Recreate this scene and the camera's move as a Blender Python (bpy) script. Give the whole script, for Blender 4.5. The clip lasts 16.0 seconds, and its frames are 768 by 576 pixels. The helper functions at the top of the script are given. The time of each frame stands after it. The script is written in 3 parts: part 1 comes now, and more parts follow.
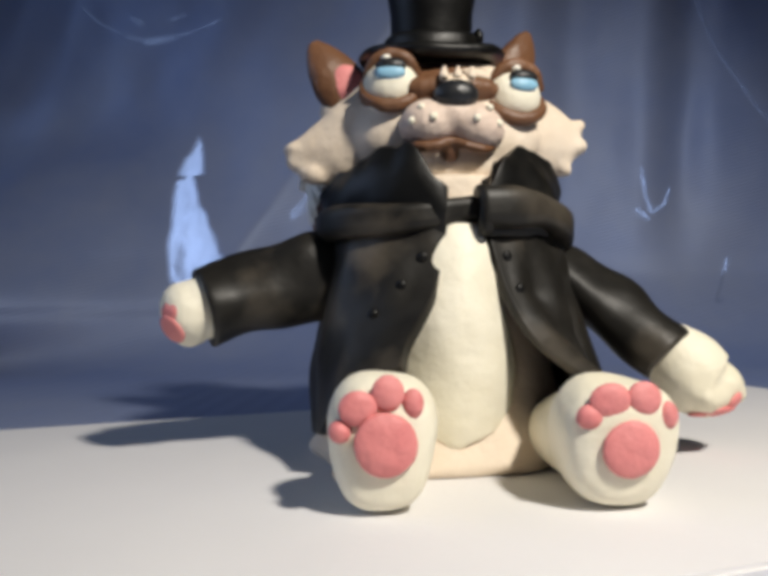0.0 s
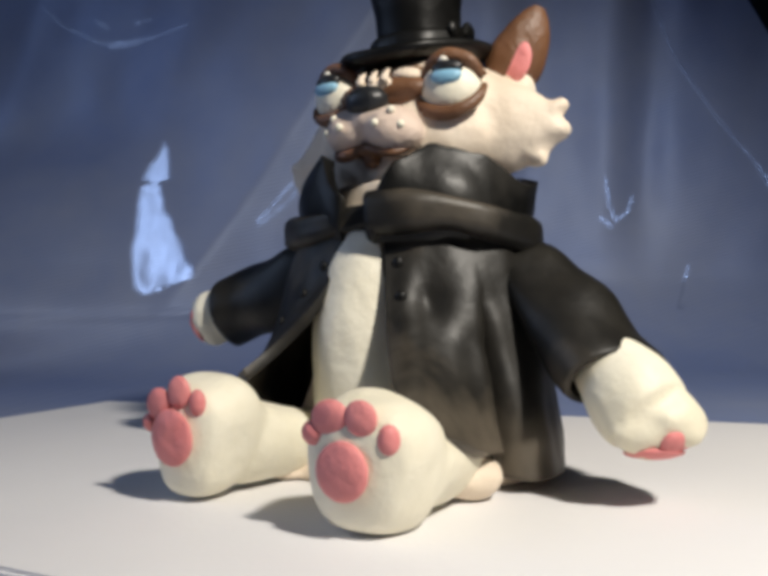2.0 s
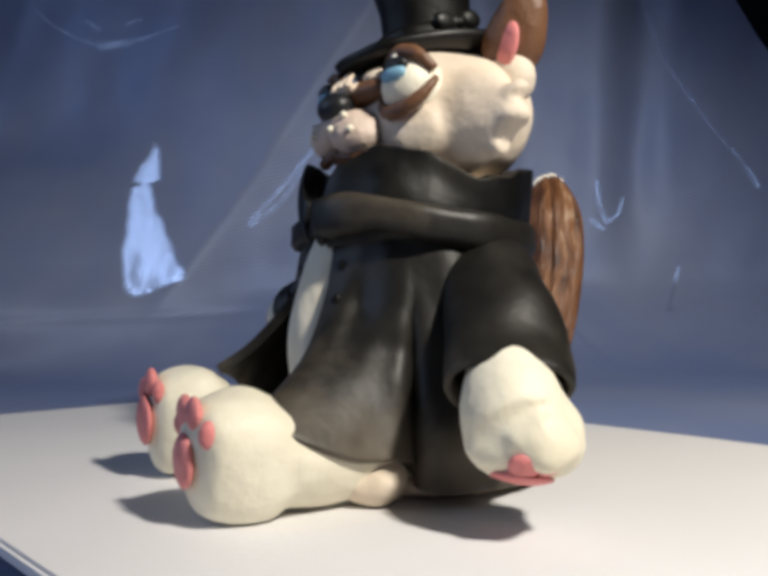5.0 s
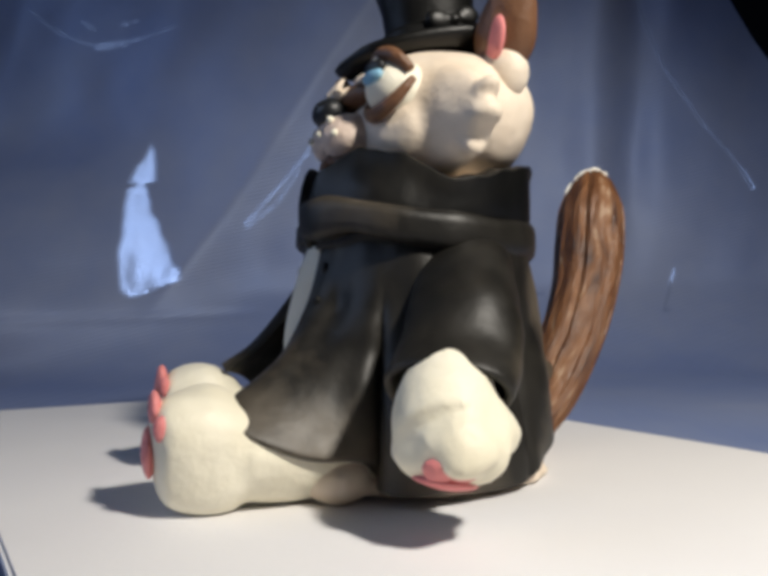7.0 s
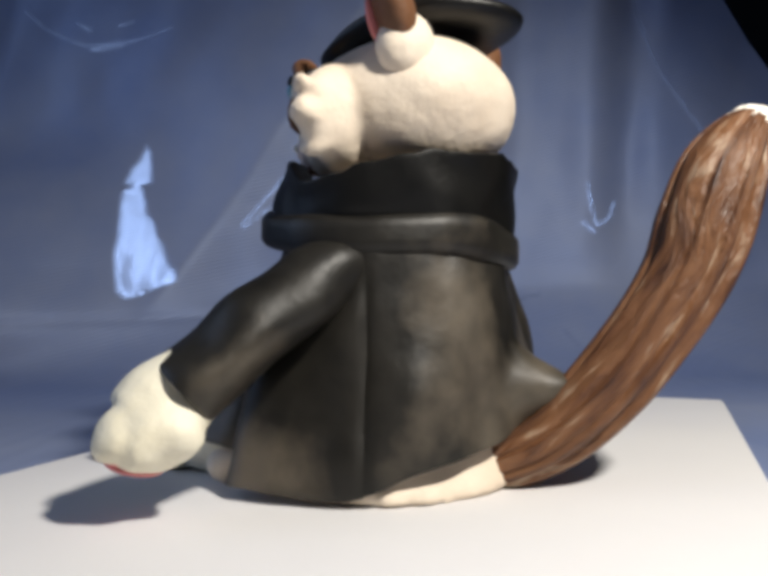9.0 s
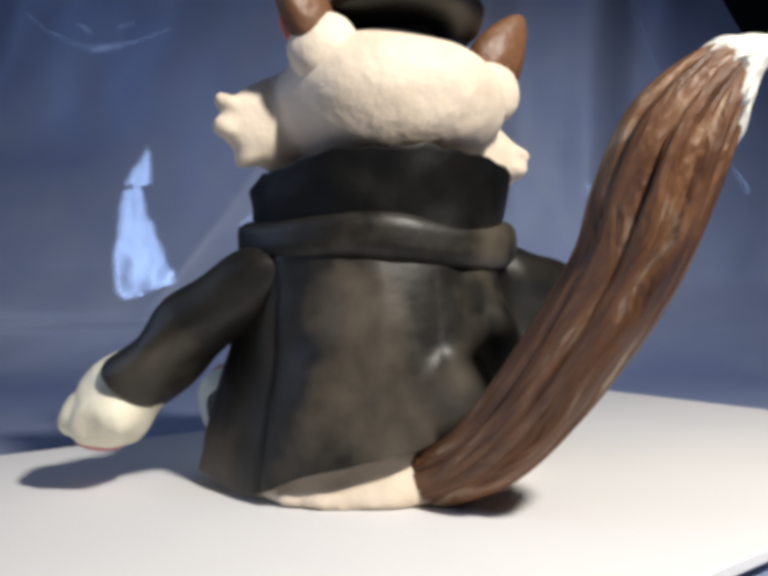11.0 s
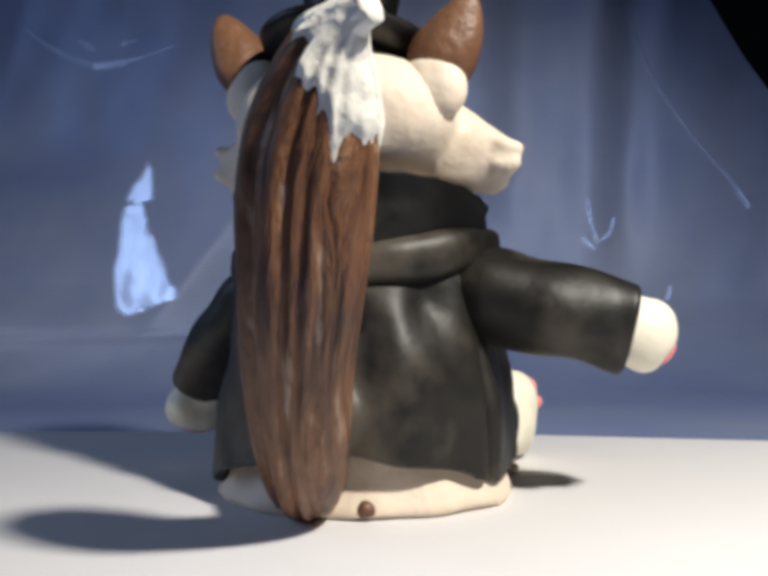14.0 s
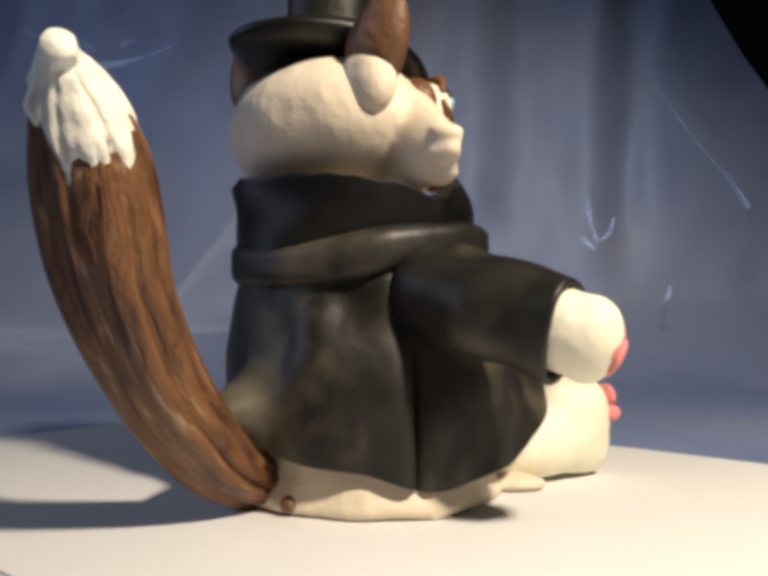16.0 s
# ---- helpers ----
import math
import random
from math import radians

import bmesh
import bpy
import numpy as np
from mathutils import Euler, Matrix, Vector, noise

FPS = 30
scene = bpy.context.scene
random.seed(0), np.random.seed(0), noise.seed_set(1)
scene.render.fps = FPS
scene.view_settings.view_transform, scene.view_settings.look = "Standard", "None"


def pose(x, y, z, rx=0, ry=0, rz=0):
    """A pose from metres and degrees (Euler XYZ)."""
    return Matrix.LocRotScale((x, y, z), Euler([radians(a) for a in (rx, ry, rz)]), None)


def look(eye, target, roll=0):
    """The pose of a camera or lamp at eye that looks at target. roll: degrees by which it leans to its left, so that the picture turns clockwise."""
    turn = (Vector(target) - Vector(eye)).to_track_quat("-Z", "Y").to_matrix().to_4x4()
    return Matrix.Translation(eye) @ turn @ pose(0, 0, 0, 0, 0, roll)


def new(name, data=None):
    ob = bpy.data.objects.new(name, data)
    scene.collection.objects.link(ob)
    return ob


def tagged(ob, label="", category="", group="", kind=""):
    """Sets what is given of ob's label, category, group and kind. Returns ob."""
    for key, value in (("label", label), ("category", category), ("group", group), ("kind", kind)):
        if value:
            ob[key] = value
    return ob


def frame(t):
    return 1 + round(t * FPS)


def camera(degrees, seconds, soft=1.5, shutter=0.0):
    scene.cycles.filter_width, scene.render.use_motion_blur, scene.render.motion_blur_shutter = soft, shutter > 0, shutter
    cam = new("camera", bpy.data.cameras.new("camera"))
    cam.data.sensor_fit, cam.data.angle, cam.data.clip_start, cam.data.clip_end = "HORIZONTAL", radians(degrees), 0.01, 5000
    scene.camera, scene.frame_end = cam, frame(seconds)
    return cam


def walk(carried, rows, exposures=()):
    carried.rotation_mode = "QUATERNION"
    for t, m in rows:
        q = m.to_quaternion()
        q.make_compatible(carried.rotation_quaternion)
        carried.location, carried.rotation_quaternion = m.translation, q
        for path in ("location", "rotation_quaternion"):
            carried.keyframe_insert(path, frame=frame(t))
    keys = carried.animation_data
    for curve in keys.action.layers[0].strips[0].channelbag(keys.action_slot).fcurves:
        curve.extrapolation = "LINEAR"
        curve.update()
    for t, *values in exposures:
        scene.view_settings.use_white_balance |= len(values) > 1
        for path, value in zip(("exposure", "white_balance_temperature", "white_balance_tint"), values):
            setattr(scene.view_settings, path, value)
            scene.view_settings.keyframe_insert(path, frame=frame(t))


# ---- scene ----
K = 0.18          # metres per plan unit: the lens stands one unit from the figurine's axis
LENS = (0.0, -1.0 * K, 0.213 * K)
CAM = [(0, 3.49, 0.77), (0.5, 2.32, 0.81), (1, 1.87, 1.22), (1.5, 1.38, 1.26), (2, 0.96, 1.26), (2.5, 0.78, 1.45), (3, 0.74, 1.60), (3.5, 0.51, 1.56), (4, 0.40, 1.45), (4.5, 0.36, 1.37), (7, 0.02, 1.45), (7.5, -0.09, 1.52), (8, -0.13, 1.56), (8.5, -0.21, 1.60), (9, -0.28, 1.56), (11.5, -0.32, 1.71), (12, -0.39, 1.94), (12.5, -0.32, 2.47), (13, -0.43, 3.03), (13.5, -0.28, 2.88), (14, -0.28, 2.84), (14.5, -0.21, 2.73), (15, -0.21, 2.66), (15.5, -0.32, 2.84), (16, -0.28, 2.84)]
TURN = [(0, 8.8, 2.6, 2.1), (0.5, 0.1, 1.2, 0.4), (1, -13.1, 0.6, -0.2), (1.5, -25.0, -0.2, 0.3), (2, -31.1, -0.5, -0.5), (2.5, -31.3, -0.6, -0.2), (3, -31.2, -0.8, -0.3), (3.5, -36.7, -0.6, -0.3), (4, -44.5, -0.9, 0.0), (4.5, -53.7, -0.6, -0.0), (4.7, -56.6, -0.6, -0.0), (6.8, -66.2, 0.2, 1.1), (7, -71.1, 0.2, 1.1), (7.5, -82.5, -0.1, 0.0), (8, -93.4, 0.2, 0.1), (8.5, -107.3, -0.2, -0.1), (9, -124.3, -0.5, 0.9), (9.2, -129.1, -0.5, 0.9), (11.3, -157.7, -0.4, -1.1), (11.5, -157.8, -0.4, -1.1), (12, -158.9, -0.8, -1.3), (12.5, -168.4, -0.6, -0.6), (13, -178.8, -0.0, -0.1), (13.5, -192.3, -0.0, 0.4), (14, -203.3, -0.0, 0.7), (14.5, -212.8, 0.0, 0.3), (15, -220.6, 0.2, -0.1), (15.5, -228.1, -0.1, -1.5), (16, -234.1, 0.9, -0.8)]

def aim(yaw, pitch):
    """A point one metre ahead of the lens; yaw turns to the left, pitch up."""
    a, b = radians(yaw), radians(pitch)
    return (LENS[0] - math.sin(a) * math.cos(b), LENS[1] + math.cos(a) * math.cos(b), LENS[2] + math.sin(b))


cam = camera(54.64, 16.0, soft=4.8)
walk(cam, [(t, look(LENS, aim(yaw, pitch), -0.93)) for t, yaw, pitch in CAM],
     [(0, 0.0, 6500, 10), (8, 0.02, 6450, 10), (9, 0.17, 6400, 10), (14.5, 0.22, 6380, 10), (15, 0.14, 6400, 10), (15.7, 0.14, 6450, 10), (16, 0.22, 7650, 10)])

# ---- light ----
world = bpy.data.worlds.new("room_air")
world.use_nodes = True
world.node_tree.nodes["Background"].inputs[0].default_value = (0.35, 0.45, 0.8, 1)
world.node_tree.nodes["Background"].inputs[1].default_value = 0.006
scene.world = world

lamp = bpy.data.lights.new("desk_lamp_light", "SPOT")
lamp.energy, lamp.color, lamp.shadow_soft_size = 7.5, (1.0, 0.94, 0.84), 0.016
lamp.spot_size, lamp.spot_blend = radians(96), 0.8
new("desk_lamp_light", lamp).matrix_world = look((0.96 * K, -1.28 * K, 1.62 * K), (0.28 * K, 0.7 * K, -0.22 * K))

sky = bpy.data.lights.new("window_light", "AREA")
sky.shape, sky.size, sky.size_y, sky.energy, sky.color = "RECTANGLE", 1.5, 1.2, 8.5, (0.5, 0.66, 1.0)
new("window_light", sky).matrix_world = look((-1.79, -0.2, 0.85), (-1.0, -0.2, 0.5))


# ---- materials ----
def hexcol(r, g, b):
    return (r, g, b, 1.0)


def surface(name, colour, rough=0.55, second=None, size=60.0, mix=0.5, bump=0.25, bump_size=140.0, metal=0.0, spec=0.5,
            stretch=(1, 1, 1), coat=0.0, dirt=None, dirt_amount=0.0, third=None, dirt_from=0.52):
    """A procedural material: two colours blended by noise, fine relief, stains at a larger scale."""
    m = bpy.data.materials.new(name)
    m.use_nodes = True
    nt = m.node_tree
    n, l = nt.nodes, nt.links
    b = n["Principled BSDF"]
    co = n.new("ShaderNodeTexCoord")
    mp = n.new("ShaderNodeMapping")
    mp.inputs["Scale"].default_value = stretch
    l.new(co.outputs["Object"], mp.inputs["Vector"])
    big = n.new("ShaderNodeTexNoise")
    big.inputs["Scale"].default_value, big.inputs["Detail"].default_value = size, 5
    big.inputs["Roughness"].default_value = 0.6
    l.new(mp.outputs[0], big.inputs["Vector"])
    ramp = n.new("ShaderNodeValToRGB")
    ramp.color_ramp.elements[0].position, ramp.color_ramp.elements[1].position = 0.5 - 0.25 * mix - 0.05, 0.5 + 0.25 * mix + 0.05
    ramp.color_ramp.elements[0].color, ramp.color_ramp.elements[1].color = colour, second or colour
    if third:
        e = ramp.color_ramp.elements.new(0.52)
        e.color = third
    l.new(big.outputs["Fac"], ramp.inputs["Fac"])
    out = ramp.outputs["Color"]
    if dirt:
        st = n.new("ShaderNodeTexNoise")
        st.inputs["Scale"].default_value, st.inputs["Detail"].default_value = size * 0.35, 8
        l.new(co.outputs["Object"], st.inputs["Vector"])
        sr = n.new("ShaderNodeMapRange")
        sr.inputs["From Min"].default_value, sr.inputs["From Max"].default_value = dirt_from, dirt_from + 0.2
        sr.inputs["To Max"].default_value = dirt_amount
        l.new(st.outputs["Fac"], sr.inputs["Value"])
        mx = n.new("ShaderNodeMix")
        mx.data_type = "RGBA"
        l.new(sr.outputs["Result"], mx.inputs["Factor"])
        l.new(out, mx.inputs[6])
        mx.inputs[7].default_value = dirt
        out = mx.outputs[2]
    l.new(out, b.inputs["Base Color"])
    fine = n.new("ShaderNodeTexNoise")
    fine.inputs["Scale"].default_value, fine.inputs["Detail"].default_value = bump_size, 6
    l.new(mp.outputs[0], fine.inputs["Vector"])
    bp = n.new("ShaderNodeBump")
    bp.inputs["Strength"].default_value, bp.inputs["Distance"].default_value = bump, 0.004
    l.new(fine.outputs["Fac"], bp.inputs["Height"])
    l.new(bp.outputs["Normal"], b.inputs["Normal"])
    rr = n.new("ShaderNodeMapRange")
    rr.inputs["To Min"].default_value, rr.inputs["To Max"].default_value = rough - 0.1, rough + 0.12
    l.new(big.outputs["Fac"], rr.inputs["Value"])
    l.new(rr.outputs["Result"], b.inputs["Roughness"])
    b.inputs["Metallic"].default_value = metal
    b.inputs["Specular IOR Level"].default_value = spec
    b.inputs["Coat Weight"].default_value = coat
    return m


CREAM = surface("cream_clay", hexcol(0.69, 0.575, 0.45), 0.6, hexcol(0.77, 0.665, 0.54), 70, 0.6, 0.4, 95, dirt=hexcol(0.42, 0.31, 0.2), dirt_amount=0.25)
IVORY = surface("ivory_clay", hexcol(0.76, 0.71, 0.56), 0.55, hexcol(0.83, 0.79, 0.66), 60, 0.6, 0.26, 150, dirt=hexcol(0.55, 0.47, 0.28), dirt_amount=0.25)
FACE = surface("rosy_beige_clay", hexcol(0.58, 0.45, 0.37), 0.55, hexcol(0.68, 0.56, 0.47), 80, 0.6, 0.3, 240, dirt=hexcol(0.35, 0.2, 0.12), dirt_amount=0.2)
WHITE = surface("white_paint_on_clay", hexcol(0.78, 0.75, 0.66), 0.5, hexcol(0.85, 0.82, 0.74), 60, 0.5, 0.3, 200, dirt=hexcol(0.5, 0.45, 0.34), dirt_amount=0.25)
BLACK = surface("black_clay", hexcol(0.0018, 0.0018, 0.0017), 0.43, hexcol(0.0055, 0.0053, 0.0046), 110, 0.8, 0.2, 60, spec=0.32, dirt=hexcol(0.06, 0.053, 0.042), dirt_amount=0.35, dirt_from=0.54)
COAT = surface("worn_black_clay", hexcol(0.0055, 0.0051, 0.0044), 0.47, hexcol(0.018, 0.016, 0.0125), 110, 0.8, 0.24, 55, spec=0.36, dirt=hexcol(0.15, 0.124, 0.092), dirt_amount=0.65, dirt_from=0.5)
NOSE = surface("black_nose_clay", hexcol(0.012, 0.013, 0.015), 0.4, None, 60, 0.5, 0.2, 150)
BROWN = surface("brown_clay", hexcol(0.105, 0.046, 0.02), 0.47, hexcol(0.175, 0.08, 0.037), 60, 0.7, 0.35, 160, dirt=hexcol(0.05, 0.02, 0.01), dirt_amount=0.5)


def streaked_fur():
    """Brown clay combed into strands: dark grooves, tan dry-brushed streaks that run along the tail."""
    m = surface("brown_streaked_clay", hexcol(0.045, 0.016, 0.008), 0.45, hexcol(0.5, 0.38, 0.27), 3.4, 0.75, 0.5, 7, third=hexcol(0.138, 0.057, 0.023))
    n, l = m.node_tree.nodes, m.node_tree.links
    at = n.new("ShaderNodeAttribute")
    at.attribute_name = "strand"
    for node in list(n):
        if node.type == "MAPPING":
            l.new(at.outputs["Vector"], node.inputs["Vector"])
        if node.type == "VALTORGB":
            e = node.color_ramp.elements
            e[0].position, e[1].position, e[2].position = 0.33, 0.47, 0.72
            mid = e.new(0.6)
            mid.color = hexcol(0.205, 0.093, 0.04)
    return m


FUR = streaked_fur()
PINK = surface("pink_clay", hexcol(0.66, 0.2, 0.2), 0.55, hexcol(0.74, 0.27, 0.26), 70, 0.6, 0.3, 220, dirt=hexcol(0.5, 0.1, 0.1), dirt_amount=0.3)
BLUE = surface("pale_blue_clay", hexcol(0.2, 0.42, 0.58), 0.4, hexcol(0.3, 0.52, 0.66), 90, 0.6, 0.15, 250)
PAPER = surface("white_card", hexcol(0.74, 0.73, 0.74), 0.7, hexcol(0.78, 0.77, 0.77), 12, 0.6, 0.05, 500, dirt=hexcol(0.62, 0.61, 0.62), dirt_amount=0.3)
# near-black colour stands in for the unlit room past the cloth's edge
ROOM_DARK = surface("unlit_room_colour", hexcol(0.012, 0.012, 0.013), 0.9, hexcol(0.018, 0.018, 0.019), 3, 0.6, 0.1, 40)
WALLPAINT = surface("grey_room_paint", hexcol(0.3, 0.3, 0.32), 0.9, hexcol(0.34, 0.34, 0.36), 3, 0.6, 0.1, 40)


def satin():
    """Blue woven synthetic lining: soft sheen, tiny ribs, a masked gloss that draws glints on dent and creases."""
    m = surface("blue_satin_cloth", hexcol(0.175, 0.235, 0.44), 0.48, hexcol(0.3, 0.34, 0.47), 6, 0.7, 0.0, 200, metal=0.1, spec=0.35)
    n, l = m.node_tree.nodes, m.node_tree.links
    b = n["Principled BSDF"]
    b.inputs["Specular Tint"].default_value = (0.6, 0.76, 1.0, 1)
    shine = n.new("ShaderNodeBsdfGlossy")
    shine.inputs["Color"].default_value, shine.inputs["Roughness"].default_value = (0.26, 0.4, 0.8, 1), 0.25
    glint_map = n.new("ShaderNodeAttribute")
    glint_map.attribute_name = "sheen_fac"
    blend = n.new("ShaderNodeMixShader")
    l.new(glint_map.outputs["Fac"], blend.inputs[0])
    l.new(b.outputs[0], blend.inputs[1])
    l.new(shine.outputs[0], blend.inputs[2])
    l.new(blend.outputs[0], n["Material Output"].inputs["Surface"])
    co = n.new("ShaderNodeTexCoord")
    wave = n.new("ShaderNodeTexWave")
    wave.bands_direction = "Z"
    wave.inputs["Scale"].default_value, wave.inputs["Distortion"].default_value = 120, 0.4
    lean = n.new("ShaderNodeMapping")
    lean.inputs["Rotation"].default_value = (0, radians(14), 0)
    l.new(co.outputs["Object"], lean.inputs["Vector"])
    l.new(lean.outputs[0], wave.inputs["Vector"])
    crease = n.new("ShaderNodeTexNoise")
    crease.inputs["Scale"].default_value, crease.inputs["Detail"].default_value = 14, 6
    l.new(co.outputs["Object"], crease.inputs["Vector"])
    frayed = n.new("ShaderNodeTexNoise")
    frayed.inputs["Scale"].default_value, frayed.inputs["Detail"].default_value = 520, 2
    l.new(co.outputs["Object"], frayed.inputs["Vector"])
    frays = n.new("ShaderNodeAttribute")
    frays.attribute_name = "fray"
    b1, b2, b3 = n.new("ShaderNodeBump"), n.new("ShaderNodeBump"), n.new("ShaderNodeBump")
    b1.inputs["Strength"].default_value, b1.inputs["Distance"].default_value = 0.8, 0.0002
    b2.inputs["Strength"].default_value, b2.inputs["Distance"].default_value = 0.15, 0.0012
    b3.inputs["Distance"].default_value = 0.0006
    l.new(wave.outputs["Fac"], b1.inputs["Height"])
    l.new(crease.outputs["Fac"], b2.inputs["Height"])
    l.new(b2.outputs["Normal"], b1.inputs["Normal"])
    l.new(b1.outputs["Normal"], b.inputs["Normal"])
    l.new(frays.outputs["Fac"], b3.inputs["Strength"])
    l.new(frayed.outputs["Fac"], b3.inputs["Height"])
    # turns the gloss normals so masked spots mirror the lamp into the lens
    glint_tilt = n.new("ShaderNodeAttribute")
    glint_tilt.attribute_name = "glint_tilt"
    b4, b5 = n.new("ShaderNodeBump"), n.new("ShaderNodeBump")
    b4.inputs["Strength"].default_value, b4.inputs["Distance"].default_value = 1.0, K
    b5.inputs["Strength"].default_value, b5.inputs["Distance"].default_value = 0.35, 0.0002
    l.new(glint_tilt.outputs["Fac"], b4.inputs["Height"])
    l.new(wave.outputs["Fac"], b5.inputs["Height"])
    l.new(b4.outputs["Normal"], b5.inputs["Normal"])
    l.new(b5.outputs["Normal"], b3.inputs["Normal"])
    l.new(b3.outputs["Normal"], shine.inputs["Normal"])
    return m


SATIN = satin()


# ---- building helpers ----
def part(name, bm, material, parent=None, label="", smooth=True, voxel=0.0, relax=0, thick=0.0):
    """Links a bmesh in plan units as one mesh object, in metres, under a thing or a part."""
    bmesh.ops.scale(bm, vec=(K, K, K), verts=bm.verts)
    me = bpy.data.meshes.new(name)
    bm.to_mesh(me)
    bm.free()
    me.materials.append(material)
    if smooth:
        me.polygons.foreach_set("use_smooth", [True] * len(me.polygons))
    ob = new(name, me)
    if parent is not None:
        ob.parent = parent
    if label:
        tagged(ob, label)
    if thick:
        s = ob.modifiers.new("thickness", "SOLIDIFY")
        s.thickness, s.offset = thick * K, 0.0
        bv = ob.modifiers.new("soft_edge", "BEVEL")
        bv.width, bv.segments, bv.limit_method, bv.angle_limit = thick * K * 0.4, 2, "ANGLE", radians(50)
    if voxel:
        r = ob.modifiers.new("clay_blend", "REMESH")
        r.mode, r.voxel_size, r.use_smooth_shade = "VOXEL", voxel * K, True
    if relax:
        s = ob.modifiers.new("clay_smooth", "SMOOTH")
        s.factor, s.iterations = 0.5, relax
    return ob


def blob(bm, c, r, rot=(0, 0, 0), n=3, lump=0.0, freq=12.0, flat=None):
    """An ellipsoid of clay at c with radii r, uneven by lump; flat cuts it off at a lowest z."""
    made = bmesh.ops.create_icosphere(bm, subdivisions=n, radius=1.0)["verts"]
    turn = Euler([radians(a) for a in rot]).to_matrix()
    for v in made:
        p = turn @ Vector((v.co.x * r[0], v.co.y * r[1], v.co.z * r[2])) + Vector(c)
        if lump:
            p += v.co * lump * noise.noise(p * freq)
        if flat is not None and p.z < flat:
            p.z = flat + (p.z - flat) * 0.05
        v.co = p
    return made


def along(points, radii, steps):
    """Points and radii on a smooth curve through the given ones (Catmull-Rom)."""
    pts = [Vector(p) for p in points]
    pts = [pts[0] * 2 - pts[1]] + pts + [pts[-1] * 2 - pts[-2]]
    rad = [radii[0], *radii, radii[-1]]
    out = []
    for i in range(1, len(pts) - 2):
        for k in range(steps):
            t = k / steps
            w = (-t + 2 * t * t - t ** 3, 2 - 5 * t * t + 3 * t ** 3, t + 4 * t * t - 3 * t ** 3, t ** 3 - t * t)
            out.append((sum((pts[i - 1 + j] * w[j] for j in range(4)), Vector()) * 0.5, sum(rad[i - 1 + j] * w[j] for j in range(4)) * 0.5))
    out.append((pts[-2], radii[-1]))
    return out


def tube(bm, points, radii, steps=6, seg=20, squash=1.0, ridges=None, lump=0.0, closed=True, up=(0, 0, 1)):
    """A rounded roll of clay along points. ridges(angle, s) scales its radius; squash flattens it across up."""
    line = along(points, radii, steps)
    rings = []
    for i, (p, r) in enumerate(line):
        d = (line[min(i + 1, len(line) - 1)][0] - line[max(i - 1, 0)][0]).normalized()
        side = d.cross(Vector(up)).normalized()
        top = side.cross(d).normalized()
        ring = []
        for k in range(seg):
            a = 2 * math.pi * k / seg
            q = r * (ridges(a, i / (len(line) - 1)) if ridges else 1.0)
            co = p + side * (math.cos(a) * q) + top * (math.sin(a) * q * squash)
            if lump:
                co += (co - p).normalized() * lump * noise.noise(co * 14)
            ring.append(bm.verts.new(co))
        rings.append(ring)
    for a, b in zip(rings, rings[1:]):
        for k in range(seg):
            bm.faces.new((a[k], a[(k + 1) % seg], b[(k + 1) % seg], b[k]))
    if closed:
        bm.faces.new(list(reversed(rings[0])))
        bm.faces.new(rings[-1])
    return rings


def sheet(bm, nu, nv, at):
    """A grid of (nu + 1) x (nv + 1) points at(u, v)."""
    g = [[bm.verts.new(at(i / nu, j / nv)) for j in range(nv + 1)] for i in range(nu + 1)]
    for i in range(nu):
        for j in range(nv):
            bm.faces.new((g[i][j], g[i + 1][j], g[i + 1][j + 1], g[i][j + 1]))
    return g


def step(a, b, x):
    t = min(1.0, max(0.0, (x - a) / (b - a)))
    return t * t * (3 - 2 * t)


def bell(x, c, w):
    return math.exp(-((x - c) / w) ** 2)


def table_of(rows, x):
    """Smooth reading of a small table of (x, value)."""
    if x <= rows[0][0]:
        return rows[0][1]
    for (a, p), (b, q) in zip(rows, rows[1:]):
        if x <= b:
            return p + (q - p) * step(a, b, x)
    return rows[-1][1]


def curve_of(rows, x):
    """Reading of a table of (x, value) along one smooth curve through its rows."""
    n = len(rows)
    if x <= rows[0][0]:
        return rows[0][1]
    if x >= rows[-1][0]:
        return rows[-1][1]
    i = next(j for j in range(n - 1) if x <= rows[j + 1][0])

    def slope(j):
        lo, hi = rows[max(j - 1, 0)], rows[min(j + 1, n - 1)]
        return (hi[1] - lo[1]) / (hi[0] - lo[0])

    (a, p), (b, q) = rows[i], rows[i + 1]
    w, t = b - a, (x - a) / (b - a)
    return p * (1 + 2 * t) * (1 - t) ** 2 + slope(i) * w * t * (1 - t) ** 2 + q * t * t * (3 - 2 * t) + slope(i + 1) * w * t * t * (t - 1)


